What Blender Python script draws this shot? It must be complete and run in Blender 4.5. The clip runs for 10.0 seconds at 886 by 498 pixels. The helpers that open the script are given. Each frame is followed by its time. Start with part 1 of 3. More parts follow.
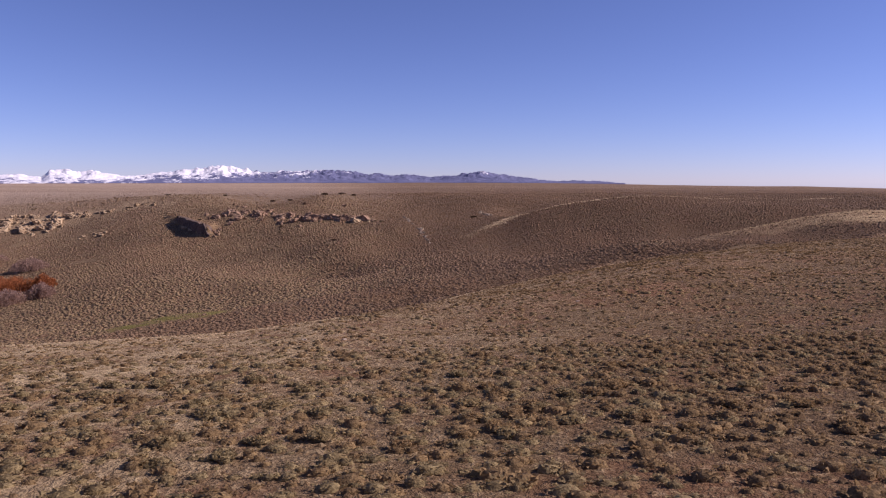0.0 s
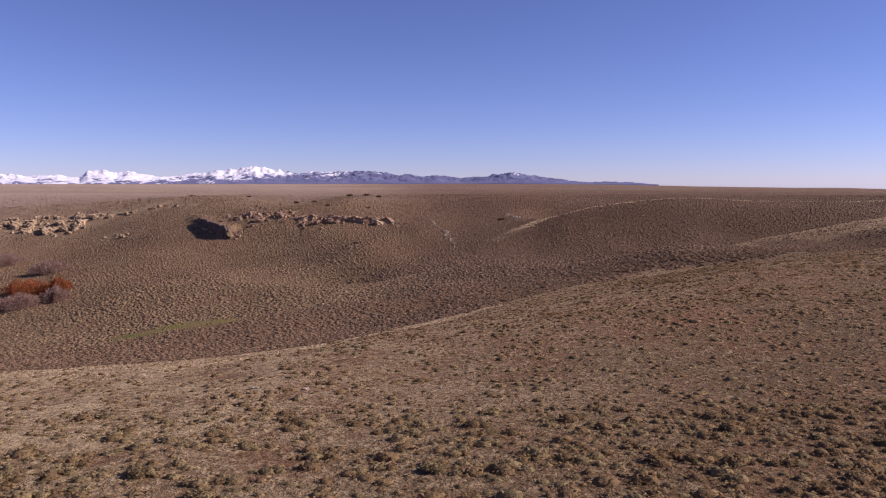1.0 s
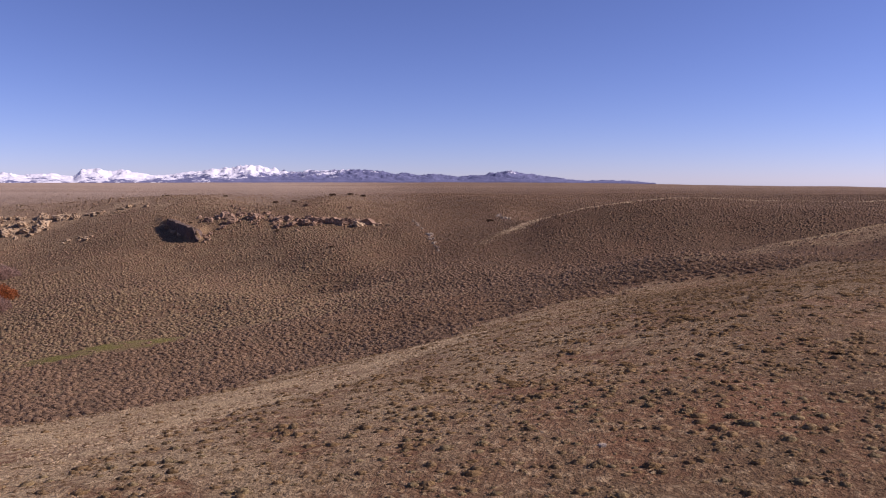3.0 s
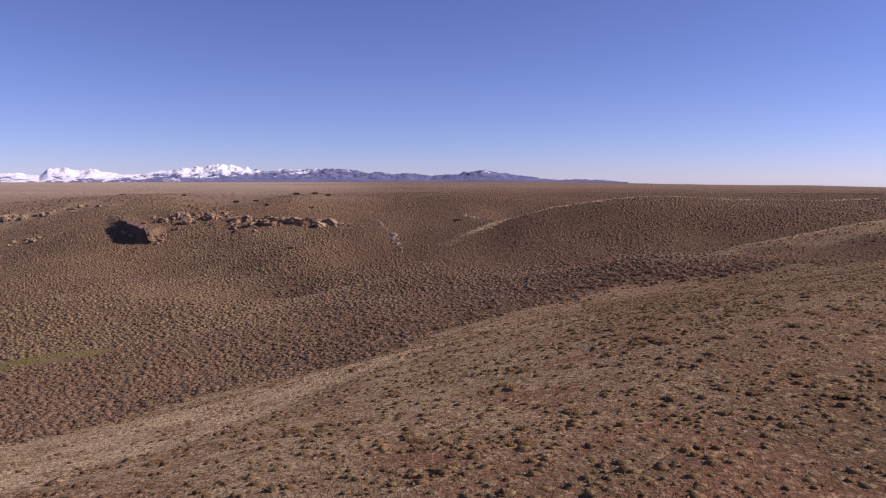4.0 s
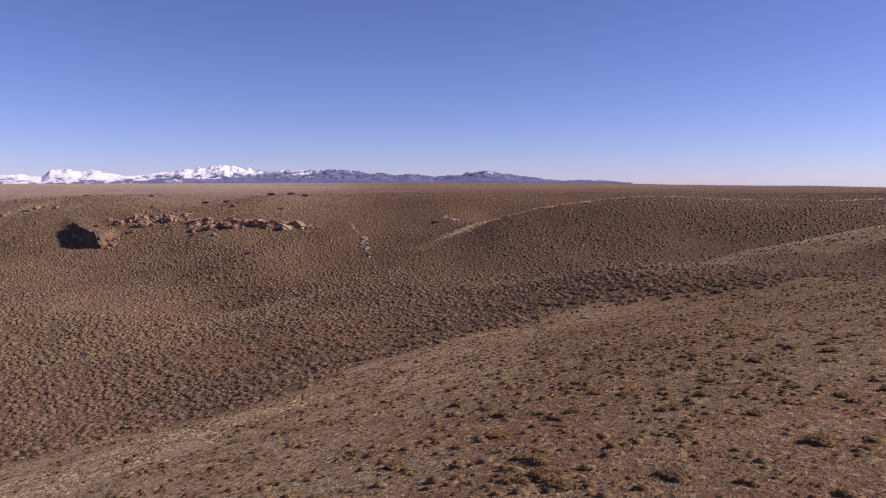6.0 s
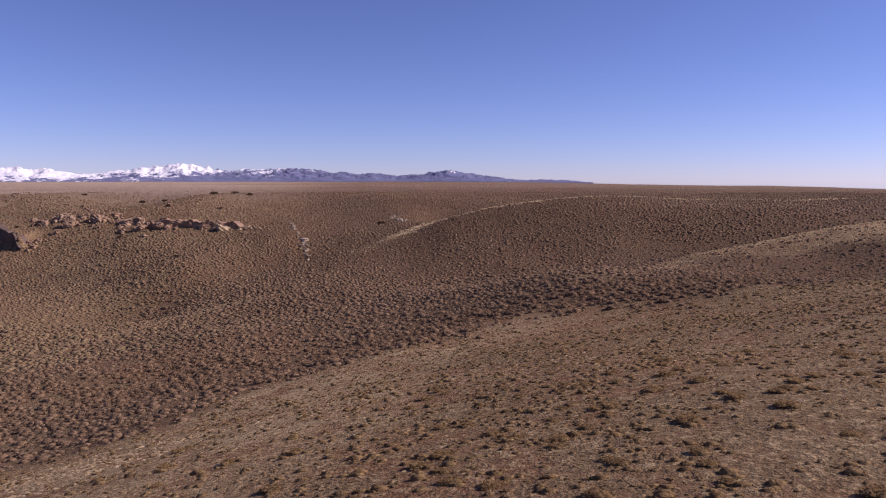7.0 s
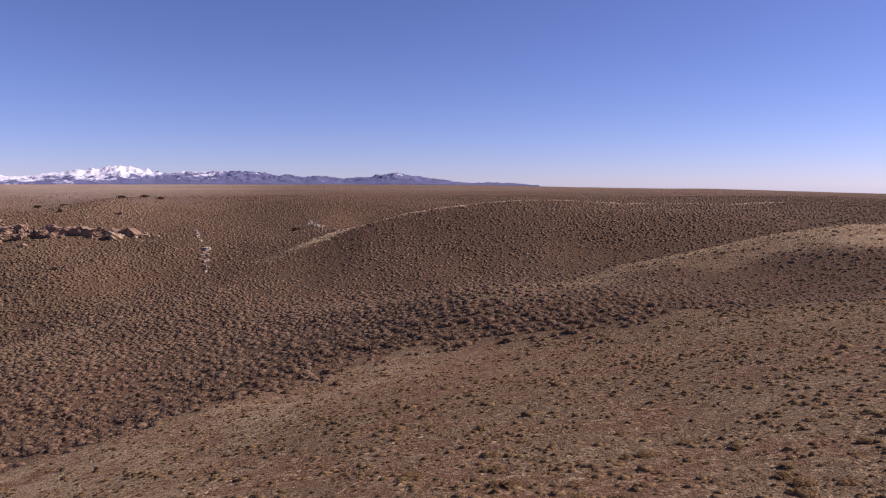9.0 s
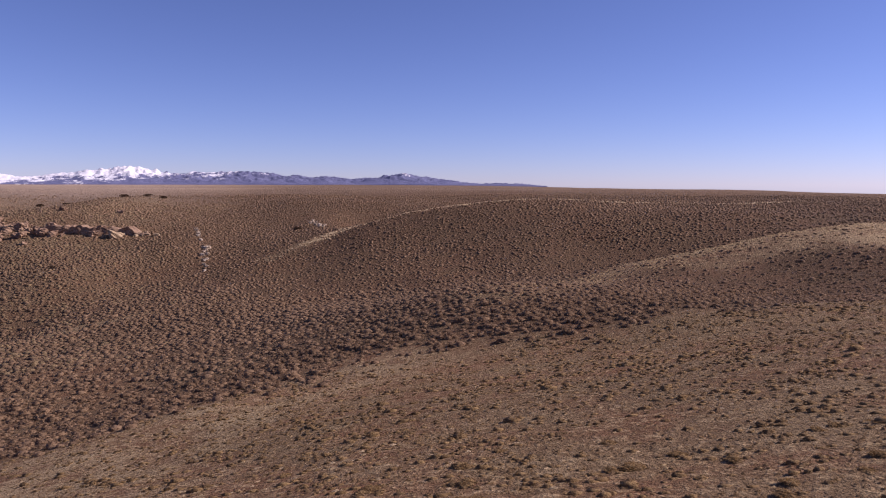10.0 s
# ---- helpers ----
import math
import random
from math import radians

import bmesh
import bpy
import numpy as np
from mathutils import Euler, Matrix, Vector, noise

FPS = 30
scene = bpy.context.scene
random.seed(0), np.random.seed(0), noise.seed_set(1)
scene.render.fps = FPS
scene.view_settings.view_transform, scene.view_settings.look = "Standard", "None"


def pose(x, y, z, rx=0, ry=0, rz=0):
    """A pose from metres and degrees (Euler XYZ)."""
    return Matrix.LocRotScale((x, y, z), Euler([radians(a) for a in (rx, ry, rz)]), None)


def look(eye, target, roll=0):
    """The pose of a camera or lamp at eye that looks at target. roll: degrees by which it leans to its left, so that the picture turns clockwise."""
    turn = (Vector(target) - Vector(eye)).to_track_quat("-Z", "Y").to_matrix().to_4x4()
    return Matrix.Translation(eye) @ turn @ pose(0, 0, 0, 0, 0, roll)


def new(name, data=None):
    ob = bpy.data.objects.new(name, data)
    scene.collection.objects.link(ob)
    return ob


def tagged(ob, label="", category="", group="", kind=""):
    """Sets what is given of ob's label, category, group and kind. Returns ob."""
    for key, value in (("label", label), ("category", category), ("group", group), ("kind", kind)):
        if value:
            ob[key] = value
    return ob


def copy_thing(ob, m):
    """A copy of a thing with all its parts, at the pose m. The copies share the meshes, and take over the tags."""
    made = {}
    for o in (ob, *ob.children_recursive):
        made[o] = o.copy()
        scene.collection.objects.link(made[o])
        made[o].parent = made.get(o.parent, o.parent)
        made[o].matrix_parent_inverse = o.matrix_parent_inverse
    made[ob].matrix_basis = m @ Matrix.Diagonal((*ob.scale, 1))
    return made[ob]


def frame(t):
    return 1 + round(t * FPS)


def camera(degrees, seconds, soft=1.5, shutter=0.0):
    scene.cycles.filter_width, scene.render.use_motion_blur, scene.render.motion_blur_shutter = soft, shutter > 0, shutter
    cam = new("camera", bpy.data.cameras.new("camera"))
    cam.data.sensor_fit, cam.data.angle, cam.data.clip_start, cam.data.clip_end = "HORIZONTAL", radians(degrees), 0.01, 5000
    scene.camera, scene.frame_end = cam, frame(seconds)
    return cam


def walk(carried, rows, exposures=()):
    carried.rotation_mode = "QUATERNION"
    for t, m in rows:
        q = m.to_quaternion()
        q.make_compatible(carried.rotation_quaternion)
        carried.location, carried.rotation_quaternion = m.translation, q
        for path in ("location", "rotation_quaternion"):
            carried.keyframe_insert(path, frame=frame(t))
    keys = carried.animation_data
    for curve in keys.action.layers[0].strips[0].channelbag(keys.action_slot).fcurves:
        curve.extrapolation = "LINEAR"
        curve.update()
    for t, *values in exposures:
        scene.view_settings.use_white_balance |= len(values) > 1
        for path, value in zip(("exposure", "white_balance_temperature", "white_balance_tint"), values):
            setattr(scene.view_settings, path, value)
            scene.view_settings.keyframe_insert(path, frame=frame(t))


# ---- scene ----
# ---------------------------------------------------------------- camera
cam = camera(62.56, 10.0, soft=1.1)
PATH = [
    (0.0, look((0.00, -0.00, 20.00), (0.00, 99.58, 10.82), -0.05)),
    (0.5, look((0.96, 4.83, 20.04), (-1.45, 104.38, 10.94), -0.00)),
    (1.0, look((1.70, 9.51, 20.10), (-2.47, 109.01, 11.06), 0.01)),
    (1.5, look((2.37, 14.20, 20.17), (-3.13, 113.63, 11.08), 0.02)),
    (2.0, look((3.17, 18.92, 20.24), (-2.85, 118.32, 11.11), 0.01)),
    (2.5, look((4.14, 23.67, 20.22), (-1.11, 123.11, 11.02), -0.01)),
    (2.7, look((4.59, 25.58, 20.19), (-0.17, 125.04, 10.99), -0.01)),
    (3.8, look((7.64, 35.37, 19.88), (6.76, 134.93, 10.51), -0.03)),
    (4.0, look((8.30, 37.18, 19.82), (7.95, 136.74, 10.49), -0.04)),
    (4.5, look((10.04, 41.80, 19.72), (10.27, 141.36, 10.37), -0.07)),
    (5.0, look((11.93, 46.55, 19.60), (11.85, 146.11, 10.27), -0.12)),
    (5.2, look((12.77, 48.46, 19.55), (12.44, 148.03, 10.27), -0.15)),
    (6.3, look((18.71, 59.86, 19.06), (17.71, 159.43, 9.86), -0.10)),
    (6.5, look((19.67, 61.82, 19.04), (19.50, 161.39, 9.80), -0.07)),
    (7.0, look((22.15, 66.51, 18.92), (26.19, 165.99, 9.62), 0.03)),
    (7.5, look((24.77, 71.18, 18.82), (32.91, 170.40, 9.43), 0.09)),
    (8.0, look((27.34, 75.55, 18.90), (38.27, 174.52, 9.72), 0.10)),
    (8.5, look((29.38, 79.07, 19.02), (40.70, 178.01, 9.94), 0.08)),
    (9.0, look((30.88, 81.64, 18.98), (41.94, 180.63, 10.07), 0.07)),
    (9.5, look((31.91, 83.14, 18.69), (42.21, 182.21, 9.80), 0.11)),
    (10.0, look((32.53, 83.92, 18.41), (42.51, 183.02, 9.59), 0.13)),
]
walk(cam, PATH, [(0.0, 0.28, 6500, 28), (10.0, 0.28, 6500, 28)])

# ---------------------------------------------------------------- sky and sun
SUN_AZ, SUN_EL = 87.0, 32.0          # degrees clockwise from +y, and above the horizon
world = bpy.data.worlds.new("sky")
scene.world = world
world.use_nodes = True
wn = world.node_tree.nodes
sky = wn.new("ShaderNodeTexSky")
sky.sky_type, sky.sun_disc = "NISHITA", False
sky.sun_elevation, sky.sun_rotation = radians(SUN_EL), radians(SUN_AZ)
sky.altitude, sky.air_density, sky.dust_density, sky.ozone_density = 2200, 0.9, 0.6, 5.0
grade = wn.new("ShaderNodeMix")
grade.data_type, grade.blend_type = "RGBA", "MULTIPLY"
grade.inputs[0].default_value, grade.inputs[7].default_value = 1.0, (1.02, 0.925, 1.14, 1)   # deep, slightly violet mountain sky
world.node_tree.links.new(sky.outputs[0], grade.inputs[6])
world.node_tree.links.new(grade.outputs[2], wn["Background"].inputs[0])
wn["Background"].inputs[1].default_value = 0.082
sun = new("sun", bpy.data.lights.new("sun", "SUN"))
sun.data.energy, sun.data.angle, sun.data.color = 4.75, radians(0.53), (1.0, 0.965, 0.92)
ca, sa, ce, se = math.cos(radians(SUN_AZ)), math.sin(radians(SUN_AZ)), math.cos(radians(SUN_EL)), math.sin(radians(SUN_EL))
sun.matrix_world = look((sa * ce * 100, ca * ce * 100, se * 100), (0, 0, 0))


# ---------------------------------------------------------------- materials
def material(name, rough=0.9, spec=0.15):
    m = bpy.data.materials.new(name)
    m.use_nodes = True
    b = m.node_tree.nodes["Principled BSDF"]
    b.inputs["Roughness"].default_value = rough
    b.inputs["Specular IOR Level"].default_value = spec
    return m, m.node_tree, b


def node(tree, kind, **inputs):
    n = tree.nodes.new(kind)
    for key, value in inputs.items():
        n.inputs[key.replace("_", " ")].default_value = value
    return n


def noise_tex(tree, vec, scale, detail=4.0, rough=0.6, dist=0.0):
    n = node(tree, "ShaderNodeTexNoise", Scale=scale, Detail=detail, Roughness=rough, Distortion=dist)
    tree.links.new(vec, n.inputs["Vector"])
    return n.outputs["Fac"]


def ramp(tree, fac, lo, hi):
    n = tree.nodes.new("ShaderNodeMapRange")
    n.interpolation_type = "SMOOTHSTEP"
    n.inputs["From Min"].default_value, n.inputs["From Max"].default_value = lo, hi
    tree.links.new(fac, n.inputs["Value"])
    return n.outputs["Result"]


def maths(tree, op, a, b):
    n = tree.nodes.new("ShaderNodeMath")
    n.operation = op
    for i, v in enumerate((a, b)):
        if isinstance(v, (int, float)):
            n.inputs[i].default_value = v
        else:
            tree.links.new(v, n.inputs[i])
    return n.outputs[0]


def mix(tree, fac, a, b, mode="MIX"):
    n = tree.nodes.new("ShaderNodeMix")
    n.data_type, n.blend_type = "RGBA", mode
    for i, v in ((0, fac), (6, a), (7, b)):
        if isinstance(v, (int, float)):
            n.inputs[i].default_value = v
        elif isinstance(v, tuple):
            n.inputs[i].default_value = (*v, 1)
        else:
            tree.links.new(v, n.inputs[i])
    return n.outputs[2]


def attribute(tree, name):
    n = tree.nodes.new("ShaderNodeAttribute")
    n.attribute_name = name
    return n.outputs["Fac"]


def bump(tree, b, height, strength, distance):
    n = node(tree, "ShaderNodeBump", Strength=strength, Distance=distance)
    tree.links.new(height, n.inputs["Height"])
    tree.links.new(n.outputs[0], b.inputs["Normal"])


def position(tree):
    return tree.nodes.new("ShaderNodeNewGeometry").outputs["Position"]


# the last is plant litter, darkened further for the shade between bushes
SOIL, STRAW, TURF, GREEN, LITTER_SHADE = (0.232, 0.118, 0.064), (0.70, 0.52, 0.30), (0.185, 0.117, 0.063), (0.23, 0.198, 0.059), (0.125, 0.077, 0.048)


def earth_material():
    m, t, b = material("dry_earth_and_grass", 0.95, 0.08)
    p = position(t)
    big, mid = noise_tex(t, p, 0.035, 5), noise_tex(t, p, 0.22, 5, 0.65)
    fine, grain = noise_tex(t, p, 2.2, 6, 0.7), noise_tex(t, p, 9.0, 3, 0.7)
    cover = ramp(t, maths(t, "ADD", maths(t, "MULTIPLY", big, 0.5), maths(t, "MULTIPLY", mid, 0.6)), 0.42, 0.66)
    col = mix(t, cover, SOIL, TURF)
    col = mix(t, maths(t, "MULTIPLY", ramp(t, fine, 0.50, 0.66), 0.44), col, STRAW)
    straw = maths(t, "MULTIPLY", attribute(t, "straw"), ramp(t, maths(t, "ADD", maths(t, "MULTIPLY", mid, 0.6), maths(t, "MULTIPLY", fine, 0.5)), 0.40, 0.66))
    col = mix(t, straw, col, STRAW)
    col = mix(t, maths(t, "MULTIPLY", attribute(t, "litter_shade"), 0.75), col, LITTER_SHADE)
    col = mix(t, maths(t, "MULTIPLY", attribute(t, "green"), ramp(t, mid, 0.3, 0.6)), col, GREEN)
    # blends to a pale tan on the distant ground
    col = mix(t, attribute(t, "far_tan"), col, (0.45, 0.335, 0.25))
    col = mix(t, 0.45, col, mix(t, grain, (0.50, 0.47, 0.45), (1.05, 1.05, 1.05)), "MULTIPLY")
    col = mix(t, 1.0, col, mix(t, noise_tex(t, p, 0.012, 3), (0.85, 0.84, 0.84), (1.15, 1.13, 1.10)), "MULTIPLY")
    lump = noise_tex(t, p, 5.5, 4, 0.65)
    col = mix(t, 1.0, col, mix(t, ramp(t, lump, 0.36, 0.66), (0.76, 0.73, 0.71), (1.14, 1.14, 1.11)), "MULTIPLY")
    t.links.new(col, b.inputs["Base Color"])
    tussock = maths(t, "MULTIPLY", lump, maths(t, "ADD", maths(t, "MULTIPLY", ramp(t, mid, 0.25, 0.6), 0.20), 0.12))
    clod = maths(t, "ADD", maths(t, "MULTIPLY", fine, 0.22), maths(t, "MULTIPLY", grain, 0.10))
    far = maths(t, "MULTIPLY", noise_tex(t, p, 0.55, 4, 0.6), maths(t, "MULTIPLY", attribute(t, "scrub"), 0.8))
    bump(t, b, maths(t, "ADD", maths(t, "ADD", tussock, clod), far), 1.0, 1.0)
    return m


def leaf_material(name, dark, light, tip, soft=0.42):
    m, t, b = material(name, 0.85, 0.2)
    p = position(t)
    isl = t.nodes.new("ShaderNodeNewGeometry").outputs["Random Per Island"]
    obr = t.nodes.new("ShaderNodeObjectInfo").outputs["Random"]
    col = mix(t, isl, dark, light)
    col = mix(t, maths(t, "MULTIPLY", ramp(t, noise_tex(t, p, 0.9, 3), 0.45, 0.7), 0.7), col, tip)
    col = mix(t, 1.0, col, mix(t, noise_tex(t, p, 0.06, 3), (0.72, 0.70, 0.68), (1.28, 1.24, 1.2)), "MULTIPLY")
    col = mix(t, maths(t, "MULTIPLY", obr, 0.35), col, tip)
    t.links.new(col, b.inputs["Base Color"])
    fuzz = noise_tex(t, p, 11.0, 3, 0.7)
    col = mix(t, 1.0, col, mix(t, ramp(t, fuzz, 0.35, 0.65), (0.70, 0.67, 0.65), (1.3, 1.29, 1.26)), "MULTIPLY")
    t.links.new(col, b.inputs["Base Color"])
    bump(t, b, fuzz, 0.6, 0.2)
    thin = t.nodes.new("ShaderNodeBsdfTranslucent")
    t.links.new(col, thin.inputs["Color"])
    both = t.nodes.new("ShaderNodeMixShader")
    both.inputs[0].default_value = soft
    t.links.new(b.outputs[0], both.inputs[1])
    t.links.new(thin.outputs[0], both.inputs[2])
    t.links.new(both.outputs[0], t.nodes["Material Output"].inputs["Surface"])
    return m


def rock_material(name, dark, light):
    m, t, b = material(name, 0.9, 0.2)
    p = position(t)
    a, f = noise_tex(t, p, 0.5, 6, 0.65), noise_tex(t, p, 4.0, 6, 0.7)
    col = mix(t, ramp(t, a, 0.35, 0.65), dark, light)
    col = mix(t, maths(t, "MULTIPLY", ramp(t, f, 0.5, 0.7), 0.5), col, (0.16, 0.12, 0.10))
    col = mix(t, maths(t, "MULTIPLY", t.nodes.new("ShaderNodeObjectInfo").outputs["Random"], 0.5), col, dark)
    t.links.new(col, b.inputs["Base Color"])
    bump(t, b, maths(t, "ADD", a, f), 0.7, 0.35)
    return m


def mountain_material():
    m, t, b = material("snowy_range", 0.9, 0.1)
    p = position(t)
    rough = noise_tex(t, p, 0.013, 7, 0.72)
    # bare slopes in blue-violet: the haze of distance is painted into the rock colour
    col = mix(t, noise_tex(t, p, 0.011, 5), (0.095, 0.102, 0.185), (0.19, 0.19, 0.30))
    snow = ramp(t, maths(t, "ADD", attribute(t, "snow"), maths(t, "MULTIPLY", maths(t, "SUBTRACT", rough, 0.5), 2.0)), 0.44, 0.60)
    col = mix(t, snow, col, (0.74, 0.71, 0.74))
    t.links.new(col, b.inputs["Base Color"])
    bump(t, b, rough, 0.5, 15.0)
    return m


EARTH = earth_material()
SAGE = leaf_material("sagebrush_leaves", (0.195, 0.146, 0.073), (0.372, 0.287, 0.150), (0.384, 0.276, 0.136))
CUSHION = leaf_material("brown_cushion_leaves", (0.225, 0.139, 0.064), (0.352, 0.232, 0.110), (0.366, 0.240, 0.113))
BROWN_SAGE = leaf_material("brown_sagebrush_leaves", (0.196, 0.127, 0.062), (0.333, 0.226, 0.113), (0.343, 0.230, 0.112))
DARK_SAGE = leaf_material("dark_sagebrush_leaves", (0.216, 0.139, 0.086), (0.351, 0.234, 0.148), (0.361, 0.236, 0.145))
MAUVE_SAGE = leaf_material("mauve_sagebrush_leaves", (0.196, 0.124, 0.075), (0.342, 0.228, 0.141), (0.342, 0.222, 0.136))
DRY_GRASS = leaf_material("dry_grass_blades", (0.186, 0.113, 0.059), (0.290, 0.191, 0.103), (0.303, 0.200, 0.108))
STRAW_GRASS = leaf_material("straw_grass_blades", (0.385, 0.275, 0.152), (0.476, 0.344, 0.193), (0.492, 0.357, 0.201))
TAN_SAGE = leaf_material("tan_sagebrush_leaves", (0.229, 0.160, 0.092), (0.387, 0.277, 0.158), (0.396, 0.282, 0.161))
PALE_GRASS = leaf_material("pale_straw_blades", (0.558, 0.419, 0.257), (0.684, 0.531, 0.333), (0.702, 0.549, 0.347))
ORANGE_TWIG = leaf_material("orange_willow_twigs", (0.27, 0.095, 0.042), (0.47, 0.175, 0.066), (0.52, 0.205, 0.08), 0.5)
MAUVE_TWIG = leaf_material("mauve_willow_twigs", (0.27, 0.170, 0.130), (0.47, 0.325, 0.262), (0.50, 0.345, 0.28), 0.5)
JUNIPER = leaf_material("dark_brown_leaves", (0.068, 0.041, 0.027), (0.126, 0.079, 0.050), (0.135, 0.086, 0.054))
BARK, bt, bb = material("grey_bark", 0.9)
bt.links.new(mix(bt, noise_tex(bt, position(bt), 14.0), (0.06, 0.045, 0.035), (0.16, 0.125, 0.10)), bb.inputs["Base Color"])
TAN_ROCK = rock_material("tan_sandstone", (0.31, 0.205, 0.118), (0.52, 0.375, 0.23))
BROWN_ROCK = rock_material("brown_sandstone", (0.22, 0.130, 0.082), (0.42, 0.270, 0.170))
PALE_ROCK = rock_material("pale_stone", (0.40, 0.295, 0.205), (0.62, 0.50, 0.37))
# brown sandstone darkened so that the cliff's shade is in its colour
SHADE_ROCK = rock_material("shade_painted_sandstone", (0.085, 0.058, 0.047), (0.17, 0.112, 0.082))
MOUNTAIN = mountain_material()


# ---------------------------------------------------------------- mesh helpers
def mesh_from(name, verts, faces, mat, smooth=False):
    """A mesh from arrays of vertices and of triangles or quads."""
    verts, faces = np.asarray(verts, np.float32).reshape(-1, 3), np.asarray(faces, np.int32)
    me = bpy.data.meshes.new(name)
    k = faces.shape[1]
    me.vertices.add(len(verts))
    me.vertices.foreach_set("co", verts.ravel())
    me.loops.add(faces.size)
    me.loops.foreach_set("vertex_index", faces.ravel())
    me.polygons.add(len(faces))
    me.polygons.foreach_set("loop_start", np.arange(0, faces.size, k, dtype=np.int32))
    me.update(calc_edges=True)
    me.polygons.foreach_set("use_smooth", np.full(len(faces), smooth))
    me.materials.append(mat)
    me.validate()
    return me


def lattice(x, y, seed):
    """Smooth value noise between -1 and 1."""
    i, j = np.floor(x).astype(np.int64), np.floor(y).astype(np.int64)
    u, v = x - i, y - j
    u, v = u * u * u * (u * (u * 6 - 15) + 10), v * v * v * (v * (v * 6 - 15) + 10)

    def h(a, b):
        n = (a * 374761393 + b * 668265263 + seed * 1442695041) & 0xFFFFFFFF
        n = ((n ^ (n >> 13)) * 1274126177) & 0xFFFFFFFF
        return ((n ^ (n >> 16)) & 0xFFFF) / 32767.5 - 1
    return (h(i, j) * (1 - u) + h(i + 1, j) * u) * (1 - v) + (h(i, j + 1) * (1 - u) + h(i + 1, j + 1) * u) * v


def fractal(x, y, size, octaves, seed, gain=0.5):
    out, amp = 0, 1.0
    for o in range(octaves):
        out = out + amp * lattice(x / size + 17.3 * o, y / size - 9.1 * o, seed + o)
        size, amp = size / 2, amp * gain
    return out


def smoothstep(v, a, b):
    u = np.clip((v - a) / (b - a), 0, 1)
    return u * u * (3 - 2 * u)


# ---------------------------------------------------------------- the lie of the land
ACROSS = np.array([-230, -165, -115, -80, -55, -35, -18, -5, 8, 20, 32, 45, 60, 80, 105, 140, 180])   # metres, to the right of the start
ALONG = np.array([0, 25, 45, 60, 75, 90, 105, 120, 135, 150, 170, 190, 215, 245, 270, 300, 340])   # metres ahead
# height of the land along each line ahead, from the valley side to the upper end of the spur
LAND = np.zeros((len(ACROSS), len(ALONG)))
LAND[0] = 5.5, 2.3, -0.1, -1.8, -3.4, -4.8, -6.0, -6.9, -7.7, -8.3, -8.9, -9.3, -9.6, -8.9, -7.2, -2.4, 7.6
LAND[1] = 6.3, 3.5, 1.2, -0.6, -2.4, -4.2, -5.9, -7.6, -9.2, -10.7, -12.7, -14.6, -16.0, -12.4, -11.2, -5.1, 11.2
LAND[2] = 8.4, 5.3, 2.6, 0.5, -1.7, -3.9, -6.1, -8.2, -10.1, -11.8, -13.5, -13.9, -11.6, -8.2, -4.0, 3.0, 13.8
LAND[3] = 10.7, 7.5, 4.4, 1.8, -0.9, -3.5, -6.0, -8.2, -9.9, -10.7, -9.9, -6.9, -6.0, -7.8, -2.6, 7.5, 9.9
LAND[4] = 12.1, 9.6, 6.6, 3.7, 0.4, -2.6, -5.1, -6.7, -7.4, -7.3, -8.0, -5.8, -7.9, -5.4, 1.1, 8.1, 13.3
LAND[5] = 12.9, 11.1, 8.8, 5.7, 2.0, -1.1, -3.5, -5.3, -6.1, -5.5, -5.9, -5.5, -9.7, -1.2, 1.6, 7.9, 10.4
LAND[6] = 13.3, 11.8, 9.7, 7.1, 4.1, 1.3, -1.3, -3.4, -4.9, -4.4, -4.9, -5.4, -5.1, -3.0, 2.5, 6.8, 8.9
LAND[7] = 13.5, 12.0, 10.7, 9.0, 6.4, 4.1, 1.4, -1.6, -2.6, -3.7, -3.1, -4.9, -3.2, -2.3, 2.0, 5.5, 10.2
LAND[8] = 13.7, 12.5, 11.2, 10.9, 9.1, 7.2, 4.6, 1.5, -0.2, -1.8, -1.7, -3.1, -2.4, -0.7, 3.6, 5.9, 11.9
LAND[9] = 13.8, 12.9, 11.9, 11.9, 11.4, 9.5, 7.2, 4.0, 2.4, 0.6, 0.0, -1.2, -2.2, 0.8, 5.7, 6.6, 12.2
LAND[10] = 13.9, 13.3, 12.6, 12.1, 12.3, 11.1, 9.0, 6.3, 3.7, 2.8, 2.7, 0.7, -1.5, 2.8, 8.4, 5.5, 12.0
LAND[11] = 14.1, 13.7, 13.3, 13.0, 12.9, 12.1, 10.2, 8.0, 5.3, 5.4, 6.0, 2.5, 0.3, 4.7, 11.5, 7.5, 11.2
LAND[12] = 14.3, 14.1, 13.9, 13.7, 13.3, 12.7, 11.8, 9.9, 7.8, 7.3, 5.9, 4.3, 1.4, 7.1, 13.7, 10.6, 10.2
LAND[13] = 14.7, 14.7, 14.6, 14.3, 13.8, 12.9, 11.7, 10.3, 9.2, 7.1, 6.0, 7.7, 1.6, 9.2, 14.7, 13.2, 9.8
LAND[14] = 15.1, 15.1, 14.9, 14.5, 13.9, 13.1, 12.1, 11.0, 9.9, 9.4, 10.1, 11.8, 5.4, 11.6, 13.2, 13.9, 11.1
LAND[15] = 15.4, 15.2, 14.9, 14.6, 14.1, 13.6, 13.0, 12.6, 12.2, 12.0, 12.0, 11.8, 11.8, 12.2, 12.7, 13.1, 12.9
LAND[16] = 15.3, 15.1, 15.0, 14.8, 14.6, 14.4, 14.2, 14.0, 13.9, 13.7, 13.6, 13.8, 14.1, 14.1, 13.8, 13.7, 14.2


